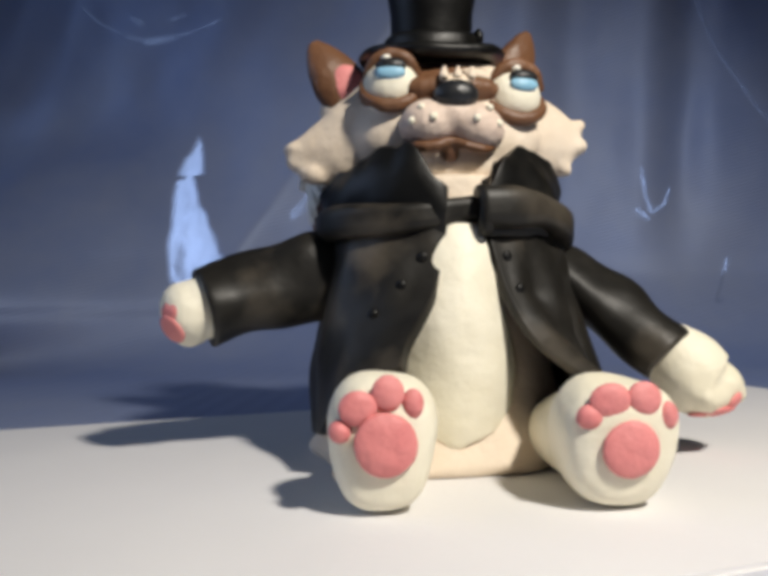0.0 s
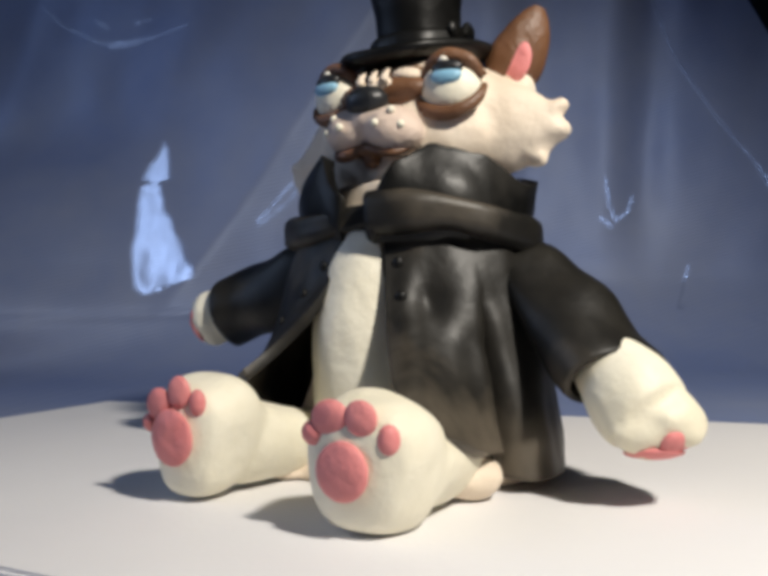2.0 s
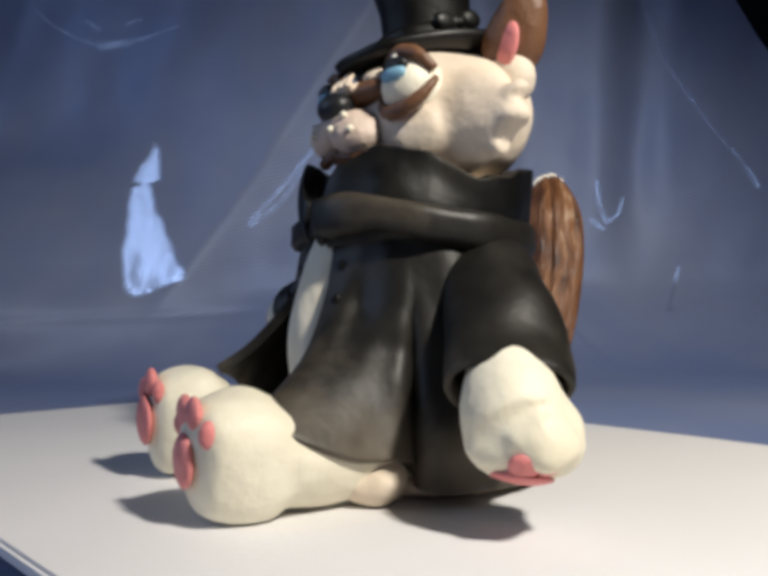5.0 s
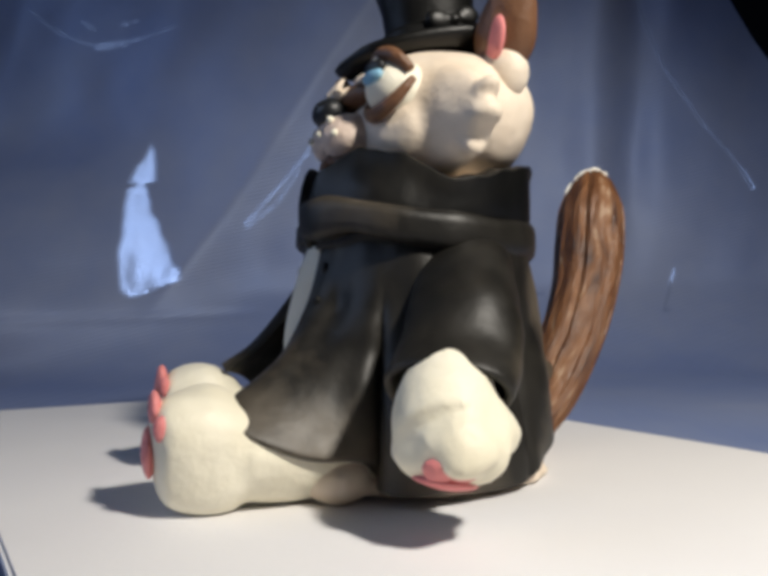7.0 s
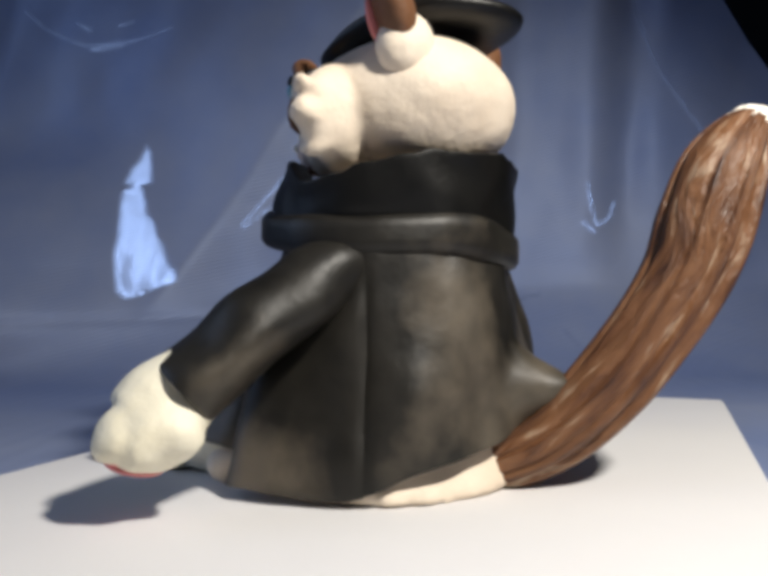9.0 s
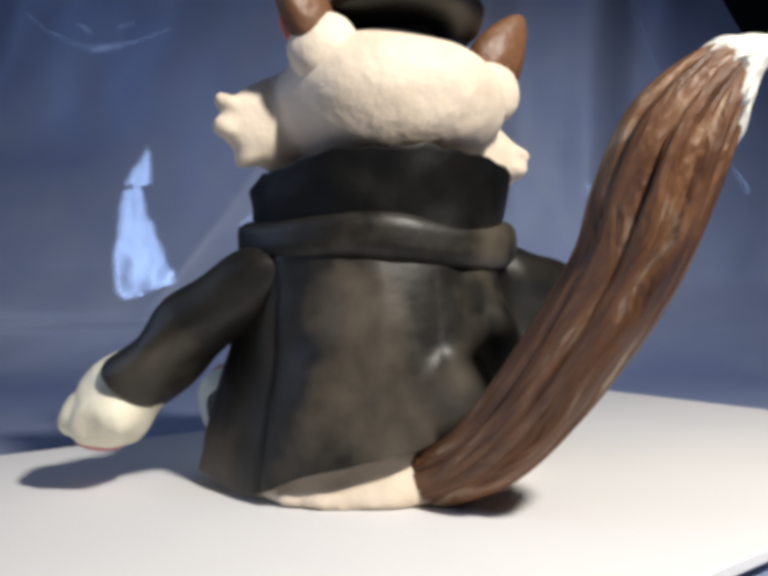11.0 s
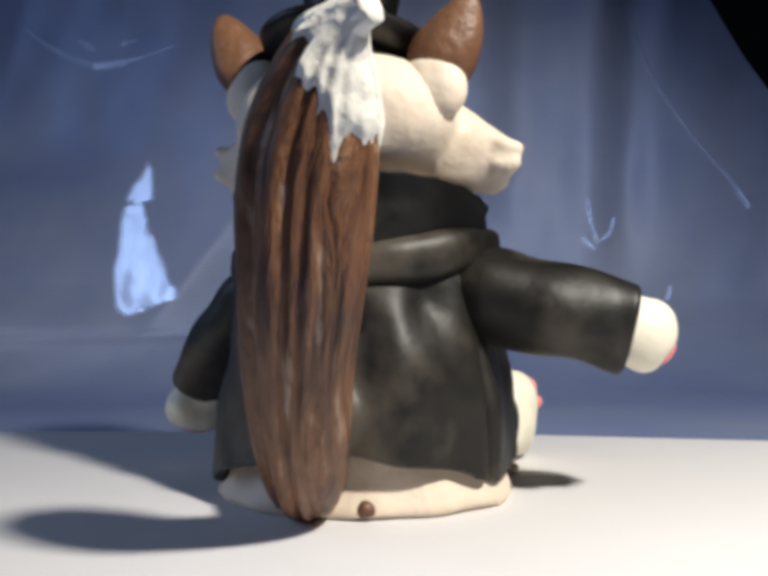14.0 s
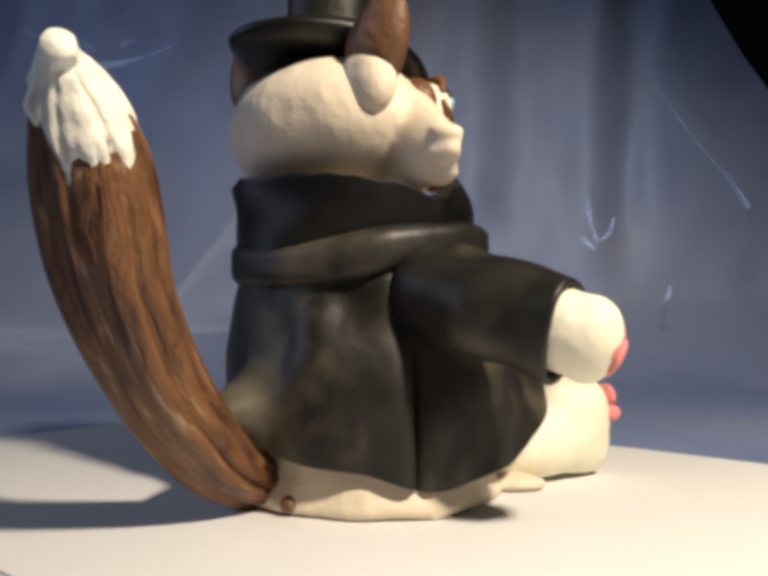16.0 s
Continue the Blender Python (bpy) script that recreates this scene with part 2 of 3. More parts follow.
# ---- the setting ----
def backdrop_cloth():
    """Blue cloth that lies on the table and rises behind in folds; its corner is turned away at the top."""
    bm = bmesh.new()
    front, bend, wall, low, rise = -2.2, 1.38, 2.0, -0.03, 0.34
    # sharp creases, each a line with a width and the strength of its drawn glint
    creases = [([(-1.42, 1.44), (-1.34, 1.372), (-1.24, 1.318), (-1.155, 1.29)], 0.007, 0.5), ([(-1.155, 1.29), (-1.1, 1.293), (-1.04, 1.303)], 0.014, 0.75),
               ([(-1.04, 1.303), (-0.933, 1.332), (-0.833, 1.37)], 0.006, 0.5), ([(-1.212, 1.392), (-1.165, 1.362)], 0.009, 0.6), ([(-1.045, 1.378), (-0.993, 1.394)], 0.008, 0.4),
               ([(1.05, 1.47), (1.062, 1.399), (1.136, 1.197), (1.211, 1.076), (1.306, 0.935), (1.439, 0.774), (1.495, 0.673)], 0.005, 0.55), ([(1.46, 0.74), (1.5, 0.672)], 0.009, 0.7),
               ([(0.848, 0.705), (0.861, 0.606), (0.883, 0.536), (0.933, 0.565), (0.954, 0.628)], 0.006, 0.6), ([(0.83, 0.545), (0.868, 0.51)], 0.007, 0.6),
               ([(1.172, 0.344), (1.14, 0.246), (1.1, 0.178)], 0.006, 0.6), ([(1.1, 0.178), (1.13, 0.188)], 0.007, 0.6),
               ([(-0.555, 0.56), (-0.4, 0.728), (-0.258, 0.896)], 0.006, 0.6), ([(-0.55, 0.548), (-0.43, 0.635), (-0.34, 0.77)], 0.006, 0.45),
               ([(0.57, 0.246), (0.64, 0.26)], 0.009, 0.6), ([(0.71, 0.11), (0.75, 0.035), (0.8, -0.05)], 0.016, 0.45), ([(1.61, 1.08), (1.66, 0.979)], 0.007, 0.5), ([(-1.36, 0.215), (-1.32, 0.208)], 0.006, 0.1)]
    lamp_at, eye_at = Vector((0.96, -1.28, 1.62)), Vector((0, -1, 0.213))

    def lamp_mirror(x, z):
        """Depth of an unbuilt mirror sheet that throws the lamp to the lens all over."""
        y = wall
        for _ in range(4):
            p = Vector((x, y, z))
            u, w = p - lamp_at, p - eye_at
            y -= (u.length + w.length - 7.15) / (u.y / u.length + w.y / w.length)
        return y - wall

    cells, glint_map = {}, []
    for line, w, shine in creases:
        for (ax, az), (bx, bz) in zip(line, line[1:]):
            seg = (Vector((ax, az)), Vector((bx - ax, bz - az)), 0.65 * w, shine)
            for i in range(math.floor((min(ax, bx) - 0.05) / 0.1), math.floor((max(ax, bx) + 0.05) / 0.1) + 1):
                for j in range(math.floor((min(az, bz) - 0.05) / 0.1), math.floor((max(az, bz) + 0.05) / 0.1) + 1):
                    cells.setdefault((i, j), []).append(seg)

    def base(x, z):
        d = 0.02 * math.sin(1.9 * x + 0.6 * z + 0.4) + 0.006 * math.sin(5.1 * x - 1.2 * z)
        # long pulled pleat that fans out upward: one flank turned to the lamp, the other away
        s = x + 0.76 - 0.66 * (z - 0.39)
        k = step(0.05, 0.4, z)
        q = math.hypot(s, 0.03) - 0.03
        d += k * (0.1 * (1 - math.exp(-q / 0.22)) if s > 0 else 0.13 * (1 - math.exp(-q / (0.2 + 0.1 * z))))
        # the upper left hangs away from the light
        d += 0.22 * step(0.6, 1.15, z) * step(0.1, -1.2, x + 0.95 - 0.3 * z)
        # upright pleats
        q = x - 0.06 * z
        d -= 0.035 * bell(q, 0.84, 0.1) * step(0.3, 0.8, z)
        d += 0.04 * bell(q, 1.02, 0.09) * step(0.3, 0.7, z) - 0.03 * bell(q, 0.33, 0.12) * step(0.4, 0.9, z) + 0.02 * bell(q, 0.55, 0.1) * step(0.2, 0.9, z)
        d += 0.06 * max(x, 0.0)
        # the lower part billows towards the lamp on one side
        if x < 0:
            d -= 0.22 * x * x * (1 - step(0.1, 1.0, z))
            d += 0.012 * bell(z - 0.02 * x, 0.205, 0.018) * step(-0.4, -0.7, x)
        d += 0.05 * noise.noise(Vector((x * 1.5, z * 1.3, 3.1))) + 0.016 * noise.noise(Vector((x * 4 - z, z * 2.5, 6.0))) + 0.005 * noise.noise(Vector((x * 6, z * 6, 1.0)))
        return d

    # left and right outline of the highlight drawn on the dent
    left = [(0.27, -1.03), (0.3, -1.06), (0.35, -1.068), (0.44, -1.071), (0.54, -1.055), (0.625, -1.046), (0.7, -1.034), (0.722, -1.0), (0.735, -1.022), (0.785, -0.998), (0.84, -0.96), (0.88, -0.938)]
    right = [(0.27, -1.0), (0.3, -0.93), (0.335, -0.83), (0.345, -0.826), (0.44, -0.862), (0.54, -0.905), (0.625, -0.944), (0.7, -0.955), (0.722, -0.965), (0.735, -0.92), (0.785, -0.918), (0.84, -0.922), (0.88, -0.936)]

    def folds(x, z):
        """Depth of the cloth there, its drawn glint, how frayed its threads are and the tilt of the glint's normals."""
        d = base(x, z)
        f = 3 / (3 + d)
        p = Vector((x * f, 0.213 + (z - 0.213) * f))
        sheen_fac = fray = 0.0
        # flat dent; its lamp highlight is drawn in by a gloss mask
        if 0.26 < p.y < 0.89 and -1.12 < p.x < -0.78:
            a, b = table_of(left, p.y), table_of(right, p.y)
            edge = min(p.x - a, b - p.x, p.y - 0.272, 0.882 - p.y) + 0.006 * noise.noise(Vector((x * 30, z * 30, 4)))
            k = step(-0.022, 0.012, edge)
            if k > 0:
                d += 0.004 * k
                sheen_fac = 0.12 * k * k
        for a, ab, w, shine in cells.get((math.floor(p.x / 0.1), math.floor(p.y / 0.1)), ()):
            t = min(1.0, max(0.0, (p - a).dot(ab) / ab.length_squared))
            r = (p - a - ab * t).length / w
            if r < 3:
                d -= 0.002 * math.exp(-r * r)
                g = math.exp(-r * r * 0.8)
                if 0.55 * g * shine > sheen_fac:
                    sheen_fac, fray = 0.55 * g * shine, min(1.0, g * 1.6)
        tilt = d - lamp_mirror(x, z) + 0.0012 * noise.noise(Vector((x * 16, z * 14, 2))) + 0.0025 * noise.noise(Vector((x * 6, z * 8, 7)))
        return d, sheen_fac, fray, tilt

    def at(u, v):
        x = -2.3 + 4.6 * u
        if v < 0.05:
            y, z = front + (bend - front) * v / 0.05, low
            glint_map.append((0.0, 0.0, 0.0))
            return (x, y, z + 0.012 * noise.noise(Vector((x * 1.5, y * 1.5, 0))))
        if v < 0.15:
            a = (v - 0.05) / 0.1 * math.pi / 2
            y, z = bend + (wall - bend) * math.sin(a), low + rise * (1 - math.cos(a))
        else:
            y, z = wall, low + rise + 1.7 * (v - 0.15) / 0.85
        k = step(0.06, 0.15, v)
        if z > 0.6:
            x = min(x, 1.52 + (1.502 - z) * 0.62)
        d, sheen_fac, fray, tilt = folds(x, z)
        glint_map.append((sheen_fac * k, fray, tilt))
        return (x, y + k * d, z + (1 - k) * 0.012 * noise.noise(Vector((x * 1.5, y * 1.5, 0))))

    sheet(bm, 880, 400, at)
    for i, name in enumerate(("sheen_fac", "fray", "glint_tilt")):
        key = bm.verts.layers.float.new(name)
        for vert, values in zip(bm.verts, glint_map):
            vert[key] = values[i]
    ob = part("backdrop", bm, SATIN)
    return tagged(ob, "creased blue satin cloth hung behind and under the card", "cloth", kind="structure")


def box(bm, x0, y0, z0, x1, y1, z1):
    v = [bm.verts.new(p) for p in ((x0, y0, z0), (x1, y0, z0), (x1, y1, z0), (x0, y1, z0), (x0, y0, z1), (x1, y0, z1), (x1, y1, z1), (x0, y1, z1))]
    for f in ((3, 2, 1, 0), (4, 5, 6, 7), (0, 1, 5, 4), (1, 2, 6, 5), (2, 3, 7, 6), (3, 0, 4, 7)):
        bm.faces.new([v[i] for i in f])


def room():
    """Plain room that closes the place: floor, walls, ceiling; one window opening lets the sky in."""
    M = 1 / K
    lo, hi = -0.78 * M, 1.7 * M
    # floor, north and east carry the room's darkness in their colour
    for name, b, mat in (("floor", (-1.8, -1.8, -0.83, 1.8, 1.8, -0.78), ROOM_DARK), ("ceiling", (-1.8, -1.8, 1.7, 1.8, 1.8, 1.75), WALLPAINT),
                         ("wall_north", (-1.8, 1.8, -0.78, 1.8, 1.88, 1.7), ROOM_DARK), ("wall_south", (-1.8, -1.88, -0.78, 1.8, -1.8, 1.7), WALLPAINT),
                         ("wall_east", (1.8, -1.8, -0.78, 1.88, 1.8, 1.7), ROOM_DARK)):
        bm = bmesh.new()
        box(bm, *[c * M for c in b])
        tagged(part(name, bm, mat, smooth=False), "plain painted " + name.split("_")[0], name.split("_")[0], kind="structure")
    bm = bmesh.new()
    for b in ((-1.88, -1.8, -0.78, -1.8, -0.98, 1.7), (-1.88, 0.58, -0.78, -1.8, 1.8, 1.7), (-1.88, -0.98, -0.78, -1.8, 0.58, 0.22), (-1.88, -0.98, 1.48, -1.8, 0.58, 1.7)):
        box(bm, *[c * M for c in b])
    tagged(part("wall_west", bm, WALLPAINT, smooth=False), "plain painted wall with a window opening", "wall", kind="structure")
    bm = bmesh.new()
    box(bm, -0.9 * M, -0.5 * M, -0.06 * M, 0.9 * M, 0.45 * M, -0.055)
    tagged(part("table", bm, BROWN, smooth=False), "brown table top under the blue cloth", "table", kind="structure")


def white_card():
    """The white board that turns under the figurine."""
    bm = bmesh.new()
    a = radians(12.6)
    quad = [(-0.98, -0.4), (-0.5, -0.435), (-0.12, -0.475), (0.2, -0.47), (0.6, -0.455), (0.925, -0.44), (0.92, 0.45), (0.2, 0.475), (-0.86, 0.465)]
    quad = [(u * math.cos(a) - n * math.sin(a), u * math.sin(a) + n * math.cos(a)) for u, n in quad]
    top = [bm.verts.new((x, y, 0.0)) for x, y in quad]
    f = bm.faces.new(top)
    ex = bmesh.ops.extrude_face_region(bm, geom=[f])
    bmesh.ops.translate(bm, vec=(0, 0, -0.017), verts=[v for v in ex["geom"] if isinstance(v, bmesh.types.BMVert)])
    bmesh.ops.recalc_face_normals(bm, faces=bm.faces)
    bmesh.ops.bevel(bm, geom=list(bm.edges), offset=0.004, segments=2, affect="EDGES")
    ob = part("white_board", bm, PAPER, smooth=False)
    return tagged(ob, "smooth white card board lying on the blue cloth", "board")


backdrop_cloth()
room()
board = white_card()

# ---- the figurine ----
figurine = tagged(new("clay_figurine"), "painted clay cat figurine sitting in black coat and top hat", "figurine")
CX, CY = 0.012, 0.035


def body():
    bm = bmesh.new()
    rows = [(0.0, 0.186, 0.17), (0.012, 0.188, 0.17), (0.04, 0.172, 0.156), (0.09, 0.152, 0.135), (0.14, 0.14, 0.12), (0.22, 0.128, 0.112), (0.31, 0.12, 0.108), (0.37, 0.11, 0.1)]
    seg = 40
    rings = []
    for z, rx, ry in rows:
        ring = []
        for k in range(seg):
            a = 2 * math.pi * k / seg
            e = 1 + 0.09 * noise.noise(Vector((math.cos(a) * 2.6, math.sin(a) * 2.6, z * 16))) * (1 if z < 0.1 else 0.4)
            ring.append(bm.verts.new((CX + rx * e * math.sin(a), CY - 0.005 - ry * e * math.cos(a), z + (0.012 * max(0, noise.noise(Vector((a * 3, 1, 0)))) if z == 0 else 0))))
        rings.append(ring)
    for a, b in zip(rings, rings[1:]):
        for k in range(seg):
            bm.faces.new((a[k], a[(k + 1) % seg], b[(k + 1) % seg], b[k]))
    bm.faces.new(list(reversed(rings[0])))
    bm.faces.new(rings[-1])
    blob(bm, (0.158, -0.115, 0.024), (0.044, 0.036, 0.028), rot=(0, 0, 40), lump=0.012, freq=26, flat=0.0)
    for x, y, r in ((0.135, 0.12, 0.03), (0.05, 0.155, 0.03), (0.18, 0.0, 0.014), (0.11, 0.14, 0.03), (0.14, 0.115, 0.026), (-0.1, -0.12, 0.04)):
        blob(bm, (x, y, 0.008), (r * 1.4, r, 0.012), lump=0.006, freq=30, flat=0.0)
    ob = part("body", bm, CREAM, figurine, "cream clay lower body", voxel=0.006, relax=4)
    bm = bmesh.new()
    rim_l = [(0.036, -0.012), (0.06, -0.04), (0.09, -0.066), (0.14, -0.076), (0.175, -0.058), (0.2, -0.046), (0.265, -0.03), (0.3, -0.02)]
    rim_r = [(0.036, 0.0), (0.06, 0.05), (0.075, 0.066), (0.127, 0.07), (0.2, 0.056), (0.265, 0.04), (0.3, 0.03)]

    def at(u, v):
        z = 0.036 + 0.264 * v
        a, b = table_of(rim_l, z), table_of(rim_r, z)
        x = a + (b - a) * u
        q = (x - 0.003) / 0.1
        y = -0.082 - 0.05 * math.sin(math.pi * min(1.0, max(0.0, (z + 0.06) / 0.38))) ** 0.8 + 0.1 * q * q
        return (x, y + 0.006 * noise.noise(Vector((x * 14, z * 12, 2))), z)

    sheet(bm, 40, 50, at)
    part("belly", bm, IVORY, figurine, "pale ivory belly patch", thick=0.016)
    bm = bmesh.new()
    blob(bm, (0.004, -0.04, 0.12), (0.088, 0.08, 0.15), lump=0.006, n=4)
    part("stomach", bm, CREAM, figurine, "cream clay stomach behind the belly patch", voxel=0.006, relax=6)
    return ob


BOTTOM = [(-180, 0.16), (-135, 0.175), (-100, 0.184), (-60, 0.2), (-38, 0.235), (-20, 0.266), (-10, 0.26), (0, 0.2), (15, 0.24), (28, 0.306), (40, 0.28), (54, 0.232), (60, 0.222), (80, 0.204), (95, 0.19), (135, 0.178), (180, 0.16)]
HEM = [(-180, 0.078), (-164, 0.078), (-144, 0.062), (-120, 0.05), (-104, 0.033), (-90, 0.031), (-60, 0.046), (-45, 0.08), (-30, 0.122), (-18, 0.136), (-10, 0.138), (10, 0.13), (20, 0.1), (28, 0.102), (34, 0.082), (44, 0.056), (55, 0.044), (58, 0.018), (75, 0.014), (97, 0.008), (110, 0.012), (128, 0.036), (145, 0.047), (165, 0.06), (180, 0.078)]


def coat_point(a, z):
    """The coat's outer face at an angle round the body (0 in front, 90 on the figurine's left)."""
    s = math.radians(a)
    top = 1 / math.sqrt((math.sin(s) / 0.15) ** 2 + (math.cos(s) / 0.134) ** 2)
    low = curve_of(HEM, a)
    k = min(1.0, max(0.0, (0.3 - z) / (0.3 - low)))
    r = top + (curve_of(BOTTOM, a) - top) * k ** (1.35 + 1.1 * bell(a, 30, 24) + 0.75 * bell(a, -18, 18))
    r += 0.012 * math.sin(k * math.pi) * (0.3 + 0.7 * step(25, 65, abs(a)))
    p = Vector((math.sin(s), -math.cos(s), z * 1.0))
    fold = 0.011 * noise.noise(Vector((p.x * 2.6, p.y * 2.6, z * 9))) + 0.003 * noise.noise(Vector((p.x * 5, p.y * 5, z * 18)))
    fold += 0.006 * k * math.sin(a * 0.09) * (1 - 0.8 * step(80, 120, abs(a)))
    # tail pushes the cloth out behind; slits at the sides
    b = a % 360
    fold += 0.06 * bell(b, 188, 11) * bell(z, 0.115, 0.03)
    fold -= 0.016 * (bell(b, 256, 2.4) * step(0.22, 0.13, z) + 0.25 * bell(b, 112, 2.0) * step(0.27, 0.2, z))
    fold -= 0.022 * bell(a, 57, 2.6) * step(0.24, 0.12, z) - 0.012 * bell(a, 68, 7) * step(0.16, 0.05, z)
    # broad dents pressed by fingers
    fold -= 0.006 * (bell(a, 34, 9) * bell(z, 0.21, 0.02) + bell(a, 52, 8) * bell(z, 0.16, 0.022) + bell(b, 205, 10) * bell(z, 0.2, 0.04) + bell(b, 232, 12) * bell(z, 0.23, 0.035) + bell(a, 100, 8) * bell(z, 0.24, 0.03))
    r += fold
    return Vector((CX + r * math.sin(s), CY - r * math.cos(s), z))


def coat():
    bm = bmesh.new()
    left = [(0.0, 27), (0.48, 18), (0.87, 14), (1.0, 12)]
    right = [(0.0, -20), (0.15, -20.5), (0.5, -13), (1.0, -8)]

    def at(u, v):
        a = curve_of(left, v) + (360 + curve_of(right, v) - curve_of(left, v)) * u
        a = (a + 180) % 360 - 180
        h = curve_of(HEM, a)
        return coat_point(a, h + (0.305 - h) * v)

    sheet(bm, 240, 48, at)
    ob = part("coat", bm, COAT, figurine, "black clay coat hanging open in front", thick=0.013)
    for a, z in ((-20, 0.262), (-28, 0.228), (-37, 0.194), (22, 0.262), (24, 0.222)):
        bm = bmesh.new()
        p = coat_point(a, z)
        out = Vector((math.sin(radians(a)), -math.cos(radians(a)), 0))
        blob(bm, p + out * 0.008, (0.007, 0.004, 0.007), rot=(0, 0, a), n=2)
        part("button", bm, BLACK, ob, "small black button")


def collar():
    height = [(-180, 0.392), (-140, 0.388), (-110, 0.375), (-92, 0.36), (-75, 0.375), (-45, 0.4), (-28, 0.402), (-12, 0.35), (-4, 0.335), (0, 0.33), (10, 0.335),
              (22, 0.385), (42, 0.403), (66, 0.39), (90, 0.36), (110, 0.372), (140, 0.39), (180, 0.392)]
    flare = [(-180, 0.008), (-120, 0.012), (-95, 0.02), (-70, 0.0), (-40, -0.012), (-14, 0.012), (0, 0), (14, 0.012), (40, -0.012), (70, 0.0), (95, 0.018), (120, 0.01), (180, 0.008)]
    bm = bmesh.new()

    def at(u, v):
        a = (9 + 342 * u + 180) % 360 - 180
        s = radians(a)
        z = 0.29 + (table_of(height, a) - 0.29) * v
        bulge = 0.014 * math.sin(v * math.pi) * bell(abs(a), 45, 40)
        r = 1 / math.sqrt((math.sin(s) / 0.146) ** 2 + (math.cos(s) / 0.148) ** 2) + table_of(flare, a) * v ** 1.5 + bulge - 0.022 * max(0.0, math.cos(s))
        r += 0.006 * noise.noise(Vector((math.sin(s) * 2.4, math.cos(s) * 2.4, v * 2)))
        return (CX + r * math.sin(s), CY - 0.004 - r * math.cos(s), z + 0.006 * v * noise.noise(Vector((math.sin(s) * 6, math.cos(s) * 6, 3))))

    sheet(bm, 120, 16, at)
    part("collar", bm, BLACK, figurine, "high turned-up black collar", thick=0.02)

    bm = bmesh.new()
    line, rad = [], []
    for i in range(41):
        a = 7 + (372 - 7) * i / 40
        s = radians(a)
        back = (1 - math.cos(s)) / 2
        tuck = 0.02 * step(335, 368, a)
        line.append((CX + (0.16 - tuck) * math.sin(s), CY - 0.012 - (0.153 - tuck - 0.024 * max(0.0, math.cos(s))) * math.cos(s), 0.319 - 0.032 * back + 0.006 * math.sin(3 * s)))
        rad.append((0.0235 + 0.004 * back + 0.0015 * math.sin(5 * s)) * (1 + 0.25 * step(45, 8, a)) * (1 - 0.2 * step(340, 372, a)))
    tube(bm, line, rad, steps=3, seg=18, ridges=lambda a, s: (1 - 0.3 * abs(math.cos(a))) / (abs(math.cos(a)) ** 4 + abs(math.sin(a)) ** 4) ** 0.25, lump=0.007)
    ob = part("scarf", bm, COAT, figurine, "rolled black scarf round the neck", relax=2)
    bm = bmesh.new()
    blob(bm, (0.042, -0.112, 0.318), (0.014, 0.012, 0.031), rot=(0, 8, 12), lump=0.006)
    part("scarf_end", bm, COAT, ob)


def sleeve(points, radii, cuff_label, squash=1.0):
    bm = bmesh.new()
    rings = tube(bm, points, radii, steps=8, seg=36, lump=0.009, squash=squash, ridges=lambda a, s: 1 + 0.05 * math.sin(3 * a + 5 * s), closed=False)
    bm.faces.new(list(reversed(rings[0])))
    # turned-in cuff
    end = rings[-1]
    mid = sum((v.co for v in end), Vector()) / len(end)
    d = (mid - sum((v.co for v in rings[-3]), Vector()) / len(end)).normalized()
    last = end
    for k, (sc, back) in enumerate(((0.97, -0.004), (0.88, -0.004), (0.84, 0.004), (0.8, 0.025))):
        ring = [bm.verts.new(mid + (v.co - mid) * sc - d * back) for v in end]
        for i in range(len(end)):
            bm.faces.new((last[i], last[(i + 1) % len(end)], ring[(i + 1) % len(end)], ring[i]))
        last = ring
    bm.faces.new(last)
    return part("sleeve", bm, COAT, figurine, cuff_label)


def pad(parent, c, r, rot, mat=PINK, lump=0.002):
    bm = bmesh.new()
    blob(bm, c, r, rot, n=3, lump=lump, freq=30)
    return part("pad", bm, mat, parent, "pink paw pad")


def pads_on(paw, c, radii, places):
    """Flat pads laid on an egg-shaped paw, each facing outward."""
    for d, size in places:
        n = Vector(d).normalized()
        q = Vector(c) + Vector([n[k] * radii[k] for k in range(3)])
        turn = n.to_track_quat("Z", "Y").to_euler()
        pad(paw, q - n * 0.002, (size, size, 0.0065), [math.degrees(t) for t in turn])


